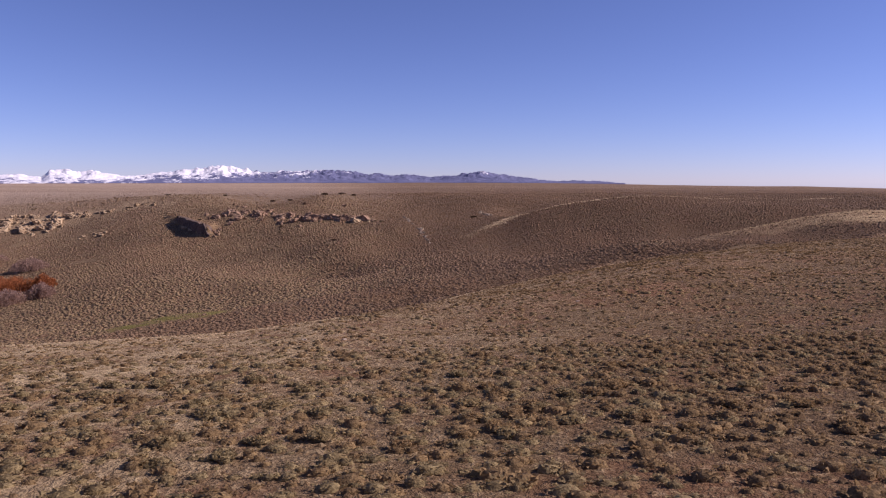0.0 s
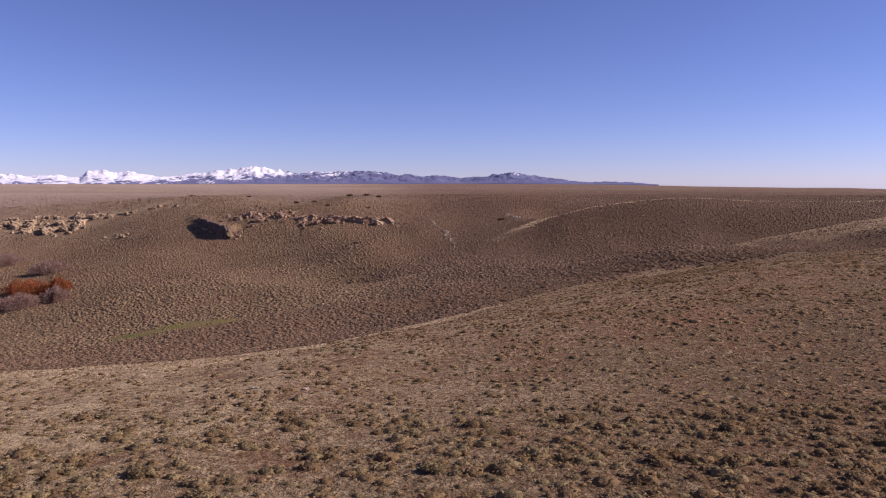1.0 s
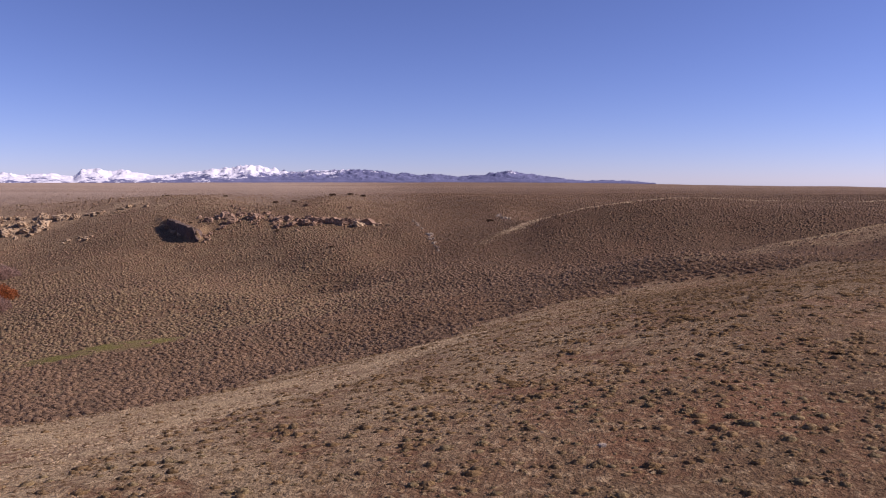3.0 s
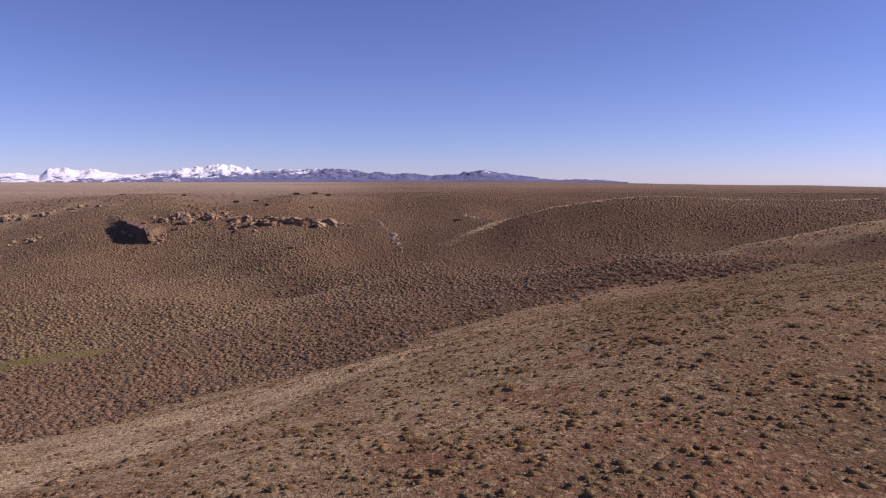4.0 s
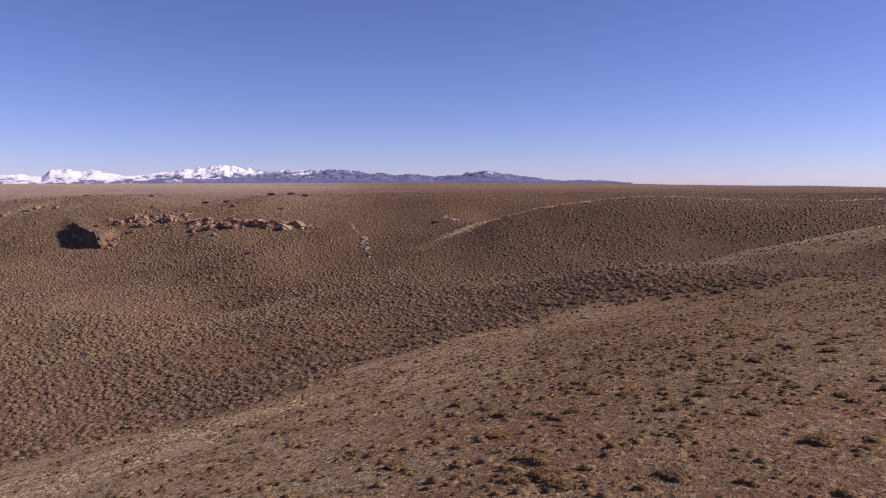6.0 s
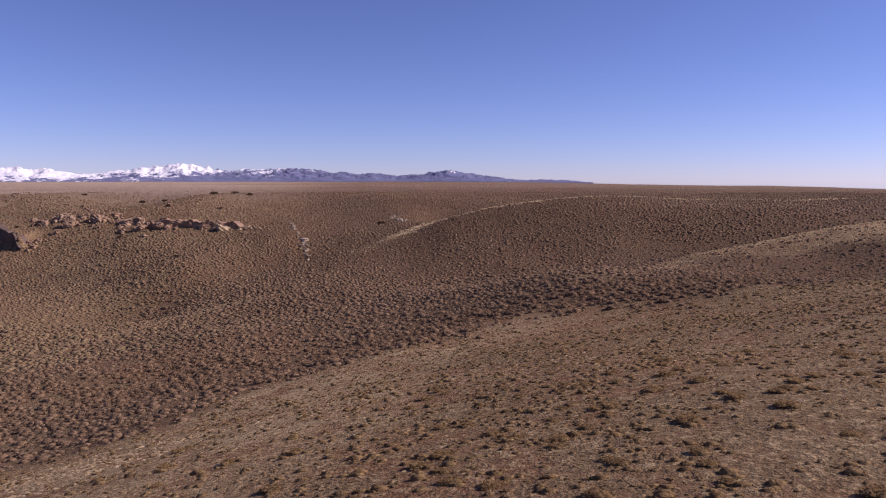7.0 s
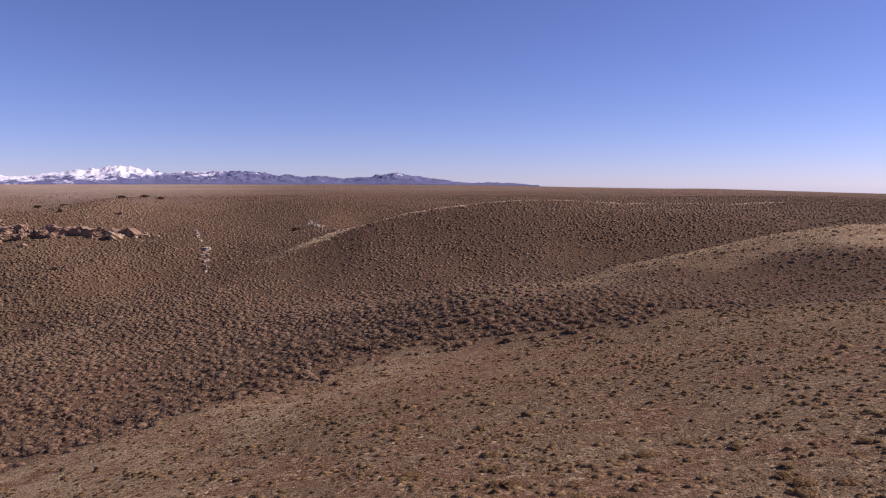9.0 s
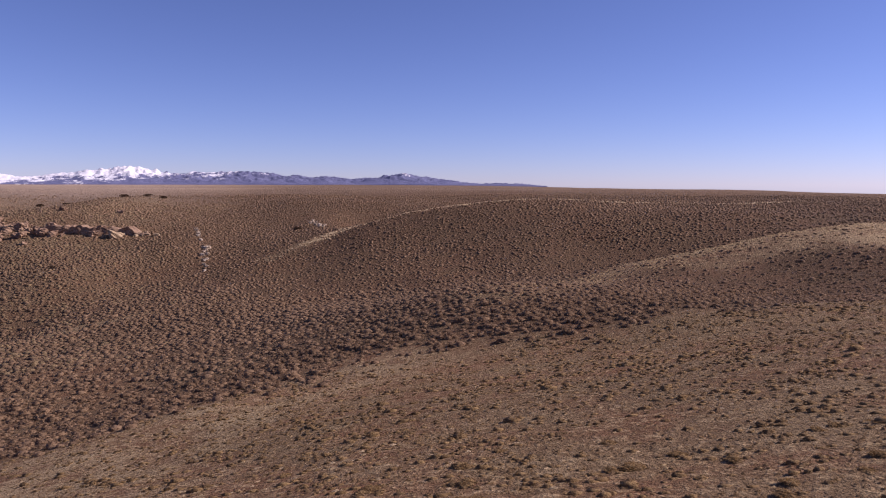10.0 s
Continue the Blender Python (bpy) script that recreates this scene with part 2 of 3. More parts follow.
def hermite(v, s):
    """Weights of the stations s at the places v."""
    v = np.clip(v, s[0], s[-1])
    k = len(s)
    i = np.clip(np.searchsorted(s, v, side="right") - 1, 0, k - 2)
    h = s[i + 1] - s[i]
    u = ((v - s[i]) / h)[..., None]
    d, e = np.zeros((k, k)), np.eye(k)
    for j in range(k):
        a, b = max(j - 1, 0), min(j + 1, k - 1)
        d[j, b] += 1 / (s[b] - s[a])
        d[j, a] -= 1 / (s[b] - s[a])
    h = h[..., None]
    return (2 * u**3 - 3 * u**2 + 1) * e[i] + (u**3 - 2 * u**2 + u) * h * d[i] + (3 * u**2 - 2 * u**3) * e[i + 1] + (u**3 - u**2) * h * d[i + 1]


CLIFF = ((-109, 299), (-99.5, 286), (-94, 279.5), (-88.5, 276))   # foot of the rock face in the far slope


def headland(x, y, land):
    """The land behind the cliff, brought up level with its rim."""
    inside = np.maximum(x + 88.5, -1e9) / 2.5
    for (ax, ay), (bx, by) in zip(CLIFF, CLIFF[1:]):
        run = math.hypot(bx - ax, by - ay)
        inside = np.maximum(inside, ((x - ax) * (by - ay) - (y - ay) * (bx - ax)) / run)
    rim = np.clip(3.8 - 0.1 * (x + 89), 3, 6.2) + 0.02 * (y - 290)
    return land + np.clip(rim - land, 0, 9) * smoothstep(inside, 0.2, -0.9) * smoothstep(y, 335, 312)


def off_line(x, y, line):
    """Distance to a broken line."""
    best = np.full(np.shape(x), 1e9)
    for (ax, ay), (bx, by) in zip(line, line[1:]):
        u = np.clip(((x - ax) * (bx - ax) + (y - ay) * (by - ay)) / ((bx - ax) ** 2 + (by - ay) ** 2), 0, 1)
        best = np.minimum(best, np.hypot(x - ax - u * (bx - ax), y - ay - u * (by - ay)))
    return best


def swell(x, y):
    """The smooth land: the near spur, the draw behind it, the far slopes and the plateau."""
    x, y = np.asarray(x, float), np.asarray(y, float)
    near = np.einsum("...a,...b,ab->...", hermite(x, ACROSS), hermite(y, ALONG), LAND)
    az = np.degrees(np.arctan2(x, np.maximum(y, 1)))
    dist = np.hypot(x, y)
    plateau = 13.2 + 3.0 * fractal(x, y, 900, 4, 5) * smoothstep(dist, 600, 1800) + 0.6 * fractal(x, y, 150, 2, 9)
    plateau = plateau - 22 * smoothstep(az, 8, 24) * smoothstep(dist, 800, 2600) - 38 * smoothstep(az, 25, 42) * smoothstep(dist, 350, 2600)
    out = np.maximum(np.maximum(smoothstep(y, 330, 420), smoothstep(x, 165, 260)), np.maximum(smoothstep(-x, 215, 420), smoothstep(-y, 0, 160)))
    return headland(x, y, near * (1 - out) + plateau * out)


def height(x, y):
    x, y = np.asarray(x, float), np.asarray(y, float)
    near = smoothstep(np.hypot(x - 20, y - 70), 420, 120)
    return swell(x, y) + 0.16 * fractal(x, y, 11, 3, 21) + near * 0.05 * fractal(x, y, 1.6, 2, 31) + 0.35 * fractal(x, y, 45, 2, 41)


def spur(x, y):
    """1 on the near spur, 0 in the valley and the draw behind it."""
    edge = np.interp(x, [-70, -45, -30, -20, -12, -5, 2, 8, 15, 25, 40, 57, 70, 82, 120], [50, 66, 82, 98, 112, 120, 126, 136, 142, 144, 144, 141, 145, 151, 166])
    return smoothstep(y - edge + 6 * fractal(x, y, 14, 3, 141), 6, -5)


def axis(a, b, lo, hi, step, growth):
    mid = list(np.arange(a, b, step))
    up, s, v = [], step, mid[-1]
    while v < hi:
        s *= growth
        v += s
        up.append(v)
    down, s, v = [], step, a
    while v > lo:
        s *= growth
        v -= s
        down.append(v)
    return np.array(down[::-1] + mid + up)


gx, gy = axis(-45, 85, -4200, 4200, 1.7, 1.032), axis(14, 165, -3000, 4400, 1.6, 1.024)
gx, gy = np.unique(np.append(gx, np.arange(-128, -84, 1.4))), np.unique(np.append(gy, np.arange(272, 302, 1.4)))
X, Y = np.meshgrid(gx, gy)
Zg = height(X, Y)
nx, ny = len(gx), len(gy)
I, J = np.meshgrid(np.arange(nx - 1), np.arange(ny - 1))
quad = np.stack([J * nx + I, J * nx + I + 1, (J + 1) * nx + I + 1, (J + 1) * nx + I], -1).reshape(-1, 4)
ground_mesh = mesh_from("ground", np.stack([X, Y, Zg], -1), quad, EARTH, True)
DIST = np.hypot(X, Y)


def ground_attribute(name, values):
    a = ground_mesh.attributes.new(name, "FLOAT", "POINT")
    a.data.foreach_set("value", np.asarray(values, np.float32).ravel())


# crests where pale grass grows instead of brush: (x, y) along each
CRESTS = (
    ((12, 158), (30, 162), (40, 163), (48, 167), (59, 178), (69, 186), (79, 190), (91, 192), (105, 190), (125, 193), (160, 202)),
    ((8, 256), (14, 262), (21, 268), (28, 274), (36, 273), (44, 273), (52, 273), (68, 276), (90, 281), (120, 287), (160, 296)),
)
TRACE = ((-60, 145), (-51, 148), (-42, 152), (-34, 159), (-27, 180), (-18, 204), (-6, 211))   # faint grassy trace up the valley


def lip(x, y):
    """The slope of the near spur that falls to the valley, pale with straw; no more than a rim at its upper end."""
    rough = fractal(x, y, 12, 3, 161)
    past = y + 3 * rough - np.interp(x, [-60, -25, -15, -10, -5, 0, 8, 17, 32, 42, 52, 110], [38, 46, 48, 52, 70, 86, 98, 105, 108, 106, 113, 140])
    wide = np.interp(x, [-30, -10, 5, 20, 50], [45, 36, 15, 4, 3])
    fade = np.interp(x, [5, 20], [9, 4])
    return np.interp(x, [-8, 12, 28, 40], [1.0, 0.6, 0.5, 0.05]) * smoothstep(past, -2, 3) * smoothstep(past, wide + fade, wide) * spur(x, y)


def straw_at(x, y):
    rough = fractal(x, y, 14, 3, 61)
    second, third = off_line(x, y, CRESTS[0]), off_line(x, y, CRESTS[1])
    broad = 4 * smoothstep(x, 40, 80) + 12 * smoothstep(x, 80, 115)
    out = np.maximum(lip(x, y), (0.2 + 0.3 * smoothstep(x, 20, 80) + 0.4 * smoothstep(x, 85, 112)) * smoothstep(second + 6 * rough - broad, 9, 1))
    out = np.maximum(out, (0.35 * smoothstep(x, 20, 40) + 0.4 * smoothstep(x, 60, 85)) * smoothstep(second + 1.5 * rough, 4.0, 1))
    out = np.maximum(out, 0.85 * smoothstep(x, 4, 20) * (1 - 0.5 * smoothstep(x, 60, 100)) * smoothstep(third + 1.5 * rough, 4.0, 1))
    return np.maximum(out, 0.5 * smoothstep(off_line(x, y, TRACE) + 1.0 * rough, 3.0, 1.0))


def flank(x, y):
    """Drier, strawy cover on the side of the near spur that faces the valley."""
    return smoothstep(x - 0.35 * (y - 30) + 5 * fractal(x, y, 18, 2, 171), 9, -14) * spur(x, y) * (0.6 + 0.3 * smoothstep(-x, 0, 18))


def green_at(x, y):
    """The damp strip along the valley floor."""
    strip = off_line(x, y, ((-64, 141), (-57, 146), (-47, 149)))
    return smoothstep(strip + 1.5 * fractal(x, y, 9, 2, 71), 4.5, 1.5)


def pasture(x, y):
    """Strawy grass between the bushes on the valley floor and its far side."""
    return (1 - spur(x, y)) * smoothstep(x - 32 * smoothstep(y, 200, 140) + 10 * fractal(x, y, 40, 2, 181), 0, -62) * smoothstep(y, 400, 330)


def sandy(x, y):
    """Bare pale sand on and below the ledges of the outcrop."""
    ledge = off_line(x, y, ((-206, 313), (-182, 318), (-160, 326), (-138, 329.5), (-124, 329)))
    return smoothstep(ledge + 4 * fractal(x, y, 9, 3, 183), 6 + 3 * smoothstep(-x, 160, 185), 1)


UPLAND = smoothstep(np.degrees(np.arctan2(X, Y)), -14, -1) * smoothstep(DIST, 290, 420)   # the brush-covered part of the plateau
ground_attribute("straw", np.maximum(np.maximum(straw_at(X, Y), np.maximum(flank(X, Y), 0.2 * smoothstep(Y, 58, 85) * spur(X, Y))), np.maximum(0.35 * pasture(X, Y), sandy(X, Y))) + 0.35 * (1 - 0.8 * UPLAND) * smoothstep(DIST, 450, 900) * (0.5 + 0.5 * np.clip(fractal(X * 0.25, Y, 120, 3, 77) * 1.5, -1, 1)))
BRUSHY = (1 - spur(X, Y)) * smoothstep(DIST, 620, 330) * (1 - straw_at(X, Y))
# litter under the brush, with the shade of its gaps painted in
ground_attribute("litter_shade", np.clip(np.maximum(0.95 * BRUSHY * (1 - 0.35 * pasture(X, Y)), 0.7 * UPLAND) + 0.2 * fractal(X, Y, 12, 2, 81), 0, 1))
# paler tan with distance from the start, weaker on the upland
ground_attribute("far_tan", smoothstep(DIST, 300 + 60 * smoothstep(X, -40, 20), 520 + 300 * smoothstep(X, -40, 40)) * (1 - 0.75 * UPLAND) * (0.78 + 0.3 * np.clip(fractal(X * 0.2, Y, 130, 3, 177), -1, 1)))
ground_attribute("green", green_at(X, Y))
ground_attribute("scrub", smoothstep(DIST, 300, 420) * smoothstep(DIST, 1100, 500))
tagged(new("ground", ground_mesh), "rolling brown steppe of dry earth and short grass", "ground", kind="structure")

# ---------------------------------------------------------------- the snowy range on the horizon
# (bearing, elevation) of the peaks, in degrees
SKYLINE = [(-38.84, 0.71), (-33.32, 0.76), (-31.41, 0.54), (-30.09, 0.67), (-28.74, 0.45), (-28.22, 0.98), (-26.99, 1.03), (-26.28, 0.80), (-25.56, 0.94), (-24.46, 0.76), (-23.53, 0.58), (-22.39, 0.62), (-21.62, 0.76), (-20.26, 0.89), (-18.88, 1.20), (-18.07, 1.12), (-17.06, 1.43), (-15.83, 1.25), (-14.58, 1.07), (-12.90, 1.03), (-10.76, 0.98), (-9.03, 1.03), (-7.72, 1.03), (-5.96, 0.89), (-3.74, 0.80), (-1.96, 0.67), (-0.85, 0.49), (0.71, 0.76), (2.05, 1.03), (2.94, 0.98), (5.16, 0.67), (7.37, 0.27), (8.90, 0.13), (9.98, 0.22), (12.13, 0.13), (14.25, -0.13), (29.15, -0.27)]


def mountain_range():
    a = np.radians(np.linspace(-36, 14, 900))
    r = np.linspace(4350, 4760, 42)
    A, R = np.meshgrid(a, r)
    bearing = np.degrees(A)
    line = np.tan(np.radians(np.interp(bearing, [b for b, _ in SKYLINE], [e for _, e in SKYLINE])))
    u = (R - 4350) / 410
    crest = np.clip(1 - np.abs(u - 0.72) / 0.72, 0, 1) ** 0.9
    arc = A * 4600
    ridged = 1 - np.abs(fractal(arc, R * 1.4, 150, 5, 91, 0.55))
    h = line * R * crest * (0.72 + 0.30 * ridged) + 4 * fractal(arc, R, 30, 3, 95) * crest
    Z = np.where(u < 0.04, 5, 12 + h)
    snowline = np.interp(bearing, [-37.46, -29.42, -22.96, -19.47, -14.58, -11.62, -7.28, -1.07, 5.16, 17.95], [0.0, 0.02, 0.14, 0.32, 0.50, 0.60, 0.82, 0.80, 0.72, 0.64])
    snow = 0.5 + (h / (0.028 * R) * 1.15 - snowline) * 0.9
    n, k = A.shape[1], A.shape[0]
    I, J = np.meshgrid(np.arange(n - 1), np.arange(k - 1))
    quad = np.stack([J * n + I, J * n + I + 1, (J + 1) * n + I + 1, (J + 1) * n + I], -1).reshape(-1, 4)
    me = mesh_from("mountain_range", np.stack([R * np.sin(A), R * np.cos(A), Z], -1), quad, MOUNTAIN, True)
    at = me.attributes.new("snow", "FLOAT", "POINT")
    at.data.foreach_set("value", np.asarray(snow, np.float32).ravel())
    tagged(new("mountain_range", me), "distant mountain range, blue haze painted into its rock, with snow on its peaks", "mountains", kind="structure")


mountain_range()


# ---------------------------------------------------------------- plants
def flakes(rng, n, r, h, size, low=0.05):
    """Loose leaf clumps standing out from a dome: an array of triangles (n, 3, 3)."""
    a = rng.uniform(0, 2 * np.pi, n)
    z = rng.uniform(low, 1.0, n)
    d = np.stack([np.cos(a) * np.sqrt(1 - z * z), np.sin(a) * np.sqrt(1 - z * z), z], -1)
    c = d * np.array([r, r, h]) * rng.uniform(0.72, 1.0, (n, 1))
    out = d + rng.normal(0, 0.45, (n, 3)) + np.array([0, 0, 0.25])
    out /= np.linalg.norm(out, axis=1)[:, None]
    side = np.cross(out, rng.normal(0, 1, (n, 3)))
    side /= np.linalg.norm(side, axis=1)[:, None]
    s = size * rng.uniform(0.6, 1.3, (n, 1))
    return np.stack([c - side * s * 0.5, c + side * s * 0.5, c + out * s * 0.9], 1)


def dome(rng, r, h, seg=6):
    """An uneven low mound: vertices and triangles."""
    v = []
    for k, (f, z) in enumerate(((1.0, -0.15), (0.80, 0.62))):
        for i in range(seg):
            a, w = 6.283 * (i + 0.5 * k) / seg, rng.uniform(0.74, 1.22)
            v.append((math.cos(a) * r * f * w, math.sin(a) * r * f * w, z * h * rng.uniform(0.75, 1.2)))
    v.append((rng.normal(0, 0.15) * r, rng.normal(0, 0.15) * r, 0.95 * h))
    f = []
    for i in range(seg):
        j = (i + 1) % seg
        f += [(i, j, seg + i), (j, seg + j, seg + i), (seg + i, seg + j, 2 * seg)]
    return np.array(v), np.array(f)


def tussock(rng, seg=5):
    """A tiny ragged cushion of grass: a fan of triangles round a tip."""
    v = [(rng.normal(0, 0.12), rng.normal(0, 0.12), rng.uniform(0.34, 0.55))]
    for i in range(seg):
        a, w = 6.283 * (i + rng.uniform(-0.25, 0.25)) / seg, rng.uniform(0.35, 0.62)
        v.append((math.cos(a) * w, math.sin(a) * w, -0.08))
    return np.array(v), np.array([(0, 1 + i, 1 + (i + 1) % seg) for i in range(seg)])


def joined(*pieces):
    """Mounds and loose clumps together, as one list of vertices and one of triangles."""
    verts, faces, n = [], [], 0
    for p in pieces:
        v, f = p if isinstance(p, tuple) else (p.reshape(-1, 3), np.arange(p.size // 3).reshape(-1, 3))
        verts.append(v)
        faces.append(f + n)
        n += len(v)
    return np.concatenate(verts), np.concatenate(faces)


def scatter(name, places, sizes, variants, mat, label, category, seed, flat=1.0, stretch=1.0):
    """Many plants in one mesh; each variant is a plant one unit wide."""
    rng = np.random.default_rng(seed)
    which = rng.integers(0, len(variants), len(places))
    verts, faces, n = [], [], 0
    for k, (pv, pf) in enumerate(variants):
        m = which == k
        p, s = places[m], sizes[m]
        a = rng.uniform(0, 2 * np.pi, len(p))
        c, sn = np.cos(a)[:, None], np.sin(a)[:, None]
        t = pv[None] * s[:, None, None]
        w = np.stack([(t[..., 0] * c - t[..., 1] * sn) * stretch, t[..., 0] * sn + t[..., 1] * c, t[..., 2] * flat * rng.uniform(0.75, 1.2, (len(p), 1))], -1)
        verts.append((w + p[:, None, :]).reshape(-1, 3))
        faces.append((pf[None] + n + len(pv) * np.arange(len(p))[:, None, None]).reshape(-1, 3))
        n += len(pv) * len(p)
    me = mesh_from(name, np.concatenate(verts), np.concatenate(faces), mat, True)
    return tagged(new(name, me), label, category, kind="stuff")


def seed_field(rng, n, x0, x1, y0, y1, density):
    """Places in a rectangle, kept with the chance density(x, y)."""
    x, y = rng.uniform(x0, x1, n), rng.uniform(y0, y1, n)
    keep = rng.uniform(0, 1, n) < density(x, y)
    x, y = x[keep], y[keep]
    return np.stack([x, y, height(x, y) - 0.03], -1)


def seed_rows(rng, step, x0, x1, y0, y1, density):
    """Evenly spaced places, as brush that shares out the water stands, kept with the chance density(x, y)."""
    x, y = np.meshgrid(np.arange(x0, x1, step), np.arange(y0, y1, step * 0.87))
    x = x + step * 0.5 * (np.arange(x.shape[0]) % 2)[:, None]
    x, y = (v.ravel() + rng.normal(0, 0.27 * step, v.size) for v in (x, y))
    keep = rng.uniform(0, 1, x.size) < density(x, y)
    x, y = x[keep], y[keep]
    return np.stack([x, y, height(x, y) - 0.03], -1)


rng = np.random.default_rng(7)
BUSH = [joined(dome(rng, 0.38, 0.44, 6), flakes(rng, 30, 0.45, 0.53, 0.15)) for _ in range(10)]
CLUMP = [joined(dome(rng, 0.40, 0.45, 5), flakes(rng, 12, 0.46, 0.52, 0.18)) for _ in range(10)]
SMALL = [joined(dome(rng, 0.42, 0.52, 5), flakes(rng, 12, 0.46, 0.60, 0.2)) for _ in range(10)]
FAR = [joined(dome(rng, 0.47, 0.56, 3)) for _ in range(16)]
MIDDLE = [joined(dome(rng, 0.46, 0.56, 5), flakes(rng, 4, 0.46, 0.58, 0.22)) for _ in range(12)]
TALL = [joined(dome(rng, 0.40, 0.48, 5), flakes(rng, 20, 0.46, 0.58, 0.19)) for _ in range(10)]
TUFT = [joined(tussock(rng)) for _ in range(12)]


def in_view(x, y):
    """The ground ahead of the flight line, out to the sides that open before it."""
    return (x > -0.64 * y - 8) & (x < np.maximum(0.64 * y + 8, 0.76 * (y - 84) + 46)) & (y > 12)


def near_density(x, y):
    patch = 0.5 + 0.5 * fractal(x, y, 16, 3, 111)
    early = smoothstep(y - 0.25 * x + 8 * fractal(x, y, 25, 2, 113), 74, 50)
    sparse = 0.045 + 0.12 * smoothstep(patch, 0.35, 0.85)
    return np.where(in_view(x, y), np.clip(sparse + 0.95 * early * (0.55 + 0.6 * patch), 0, 1), 0) * spur(x, y) * (1 - 0.85 * straw_at(x, y)) * (1 - 0.65 * flank(x, y) * smoothstep(y, 28, 45))


def draw_density(x, y):
    patch = 0.5 + 0.5 * fractal(x, y, 22, 3, 121)
    return np.where(in_view(x, y), np.clip(0.55 + 0.55 * patch, 0, 1) * (1 - 0.9 * straw_at(x, y)) * (1 - 0.85 * green_at(x, y)), 0) * (1 - spur(x, y))


def seam(x, y):
    """Where the brush of the valley gives way to that of the far slopes."""
    return 224 + 22 * fractal(x, y, 40, 4, 191, 0.7)


def big_sage(x, y):
    """Where the brush of the draw grows tall and dark."""
    line = ((-10, 150), (12, 145), (33, 152), (48, 149), (58, 150), (66, 154), (84, 162), (100, 168))
    return smoothstep(x, 112, 88) * smoothstep(off_line(x, y, line) + 3 * fractal(x, y, 10, 2, 151), 13, 4)


spot = seed_rows(rng, 0.5, -70, 105, 14, 142, near_density)
early = smoothstep(spot[:, 1] - 0.25 * spot[:, 0], 74, 50)
near_size = rng.gamma(6, 0.06, len(spot)).clip(0.16, 0.75) * (0.92 + 0.45 * smoothstep(spot[:, 1], 40, 20)) * np.where(early < 0.3, 1.15 + 0.25 * smoothstep(spot[:, 0] - 0.35 * (spot[:, 1] - 30), -8, 8), 1)
# the larger bushes under the flight line stand as things of their own
line = np.abs(spot[:, 0] - 0.30 * spot[:, 1] + 3) < 20
cand = np.where(line & (spot[:, 1] > 18) & (spot[:, 1] < 112))[0]
singles = cand[np.argsort(-near_size[cand] * (1 + 0.5 * (spot[cand, 1] > 60)))][:290]
rest = np.setdiff1d(np.arange(len(spot)), singles)
close = spot[rest, 1] < 36
mid = ~close & (spot[rest, 1] + rng.normal(0, 6, len(rest)) < 62)
for tint, mat, seed in ((True, BROWN_SAGE, 23), (False, SAGE, 25)):
    keep = mid & ((rng.uniform(0, 1, len(rest)) < 0.6) == tint)
    scatter("hillside_scrub", spot[rest][keep], near_size[rest][keep] * 0.9, CLUMP, mat, "low dull sagebrush thinning out up the spur", "sagebrush", seed, 0.6, 1.3)
grey = rng.uniform(0, 1, len(rest)) < 0.38 + 0.4 * smoothstep(spot[rest, 0] - 0.35 * (spot[rest, 1] - 30), 3, 14)
scatter("sagebrush_scrub", spot[rest][close & ~grey], near_size[rest][close & ~grey], BUSH, SAGE, "low grey-green sagebrush scattered over the near hillside", "sagebrush", 3, 0.64, 1.3)
scatter("brown_sagebrush_scrub", spot[rest][close & grey], near_size[rest][close & grey] * 1.15, BUSH, BROWN_SAGE, "low brown sagebrush scattered over the near hillside", "sagebrush", 13, 0.66, 1.2)
scatter("brown_cushion_scrub", spot[rest][~close & ~mid], near_size[rest][~close & ~mid], CLUMP, CUSHION, "low brown cushion bushes dotted over the grassy spur", "sagebrush", 4, 0.52, 1.4)

field = seed_rows(rng, 0.78, -175, 150, 45, 250, lambda x, y: draw_density(x, y) * (y < seam(x, y)))
tall = big_sage(field[:, 0], field[:, 1])
field_size = rng.gamma(10, 0.067, len(field)).clip(0.3, 1.2) * (1 + 0.15 * tall) * (1 - 0.34 * smoothstep(field[:, 0], 40, 80) * smoothstep(field[:, 1], 135, 150))
dark = rng.uniform(0, 1, len(field)) < tall
far_off = np.hypot(field[:, 0] - 20, field[:, 1] - 60) > 112
tan = rng.uniform(0, 1, len(field)) < (0.75 - 0.3 * smoothstep(field[:, 1], 170, 220)) * pasture(field[:, 0], field[:, 1])
for keep, shape, mat, seed in ((~dark & ~far_off, SMALL, DARK_SAGE, 5), (~dark & far_off & ~tan, MIDDLE, DARK_SAGE, 15), (~dark & far_off & tan, MIDDLE, TAN_SAGE, 17)):
    scatter("valley_scrub", field[keep], field_size[keep], shape, mat, "dense brown sagebrush covering the valley sides", "sagebrush", seed, 0.62, 1.2)
scatter("draw_scrub", field[dark], field_size[dark], TALL, MAUVE_SAGE, "taller dark mauve-brown brush along the bottom of the draw", "sagebrush", 12, 0.66, 1.25)

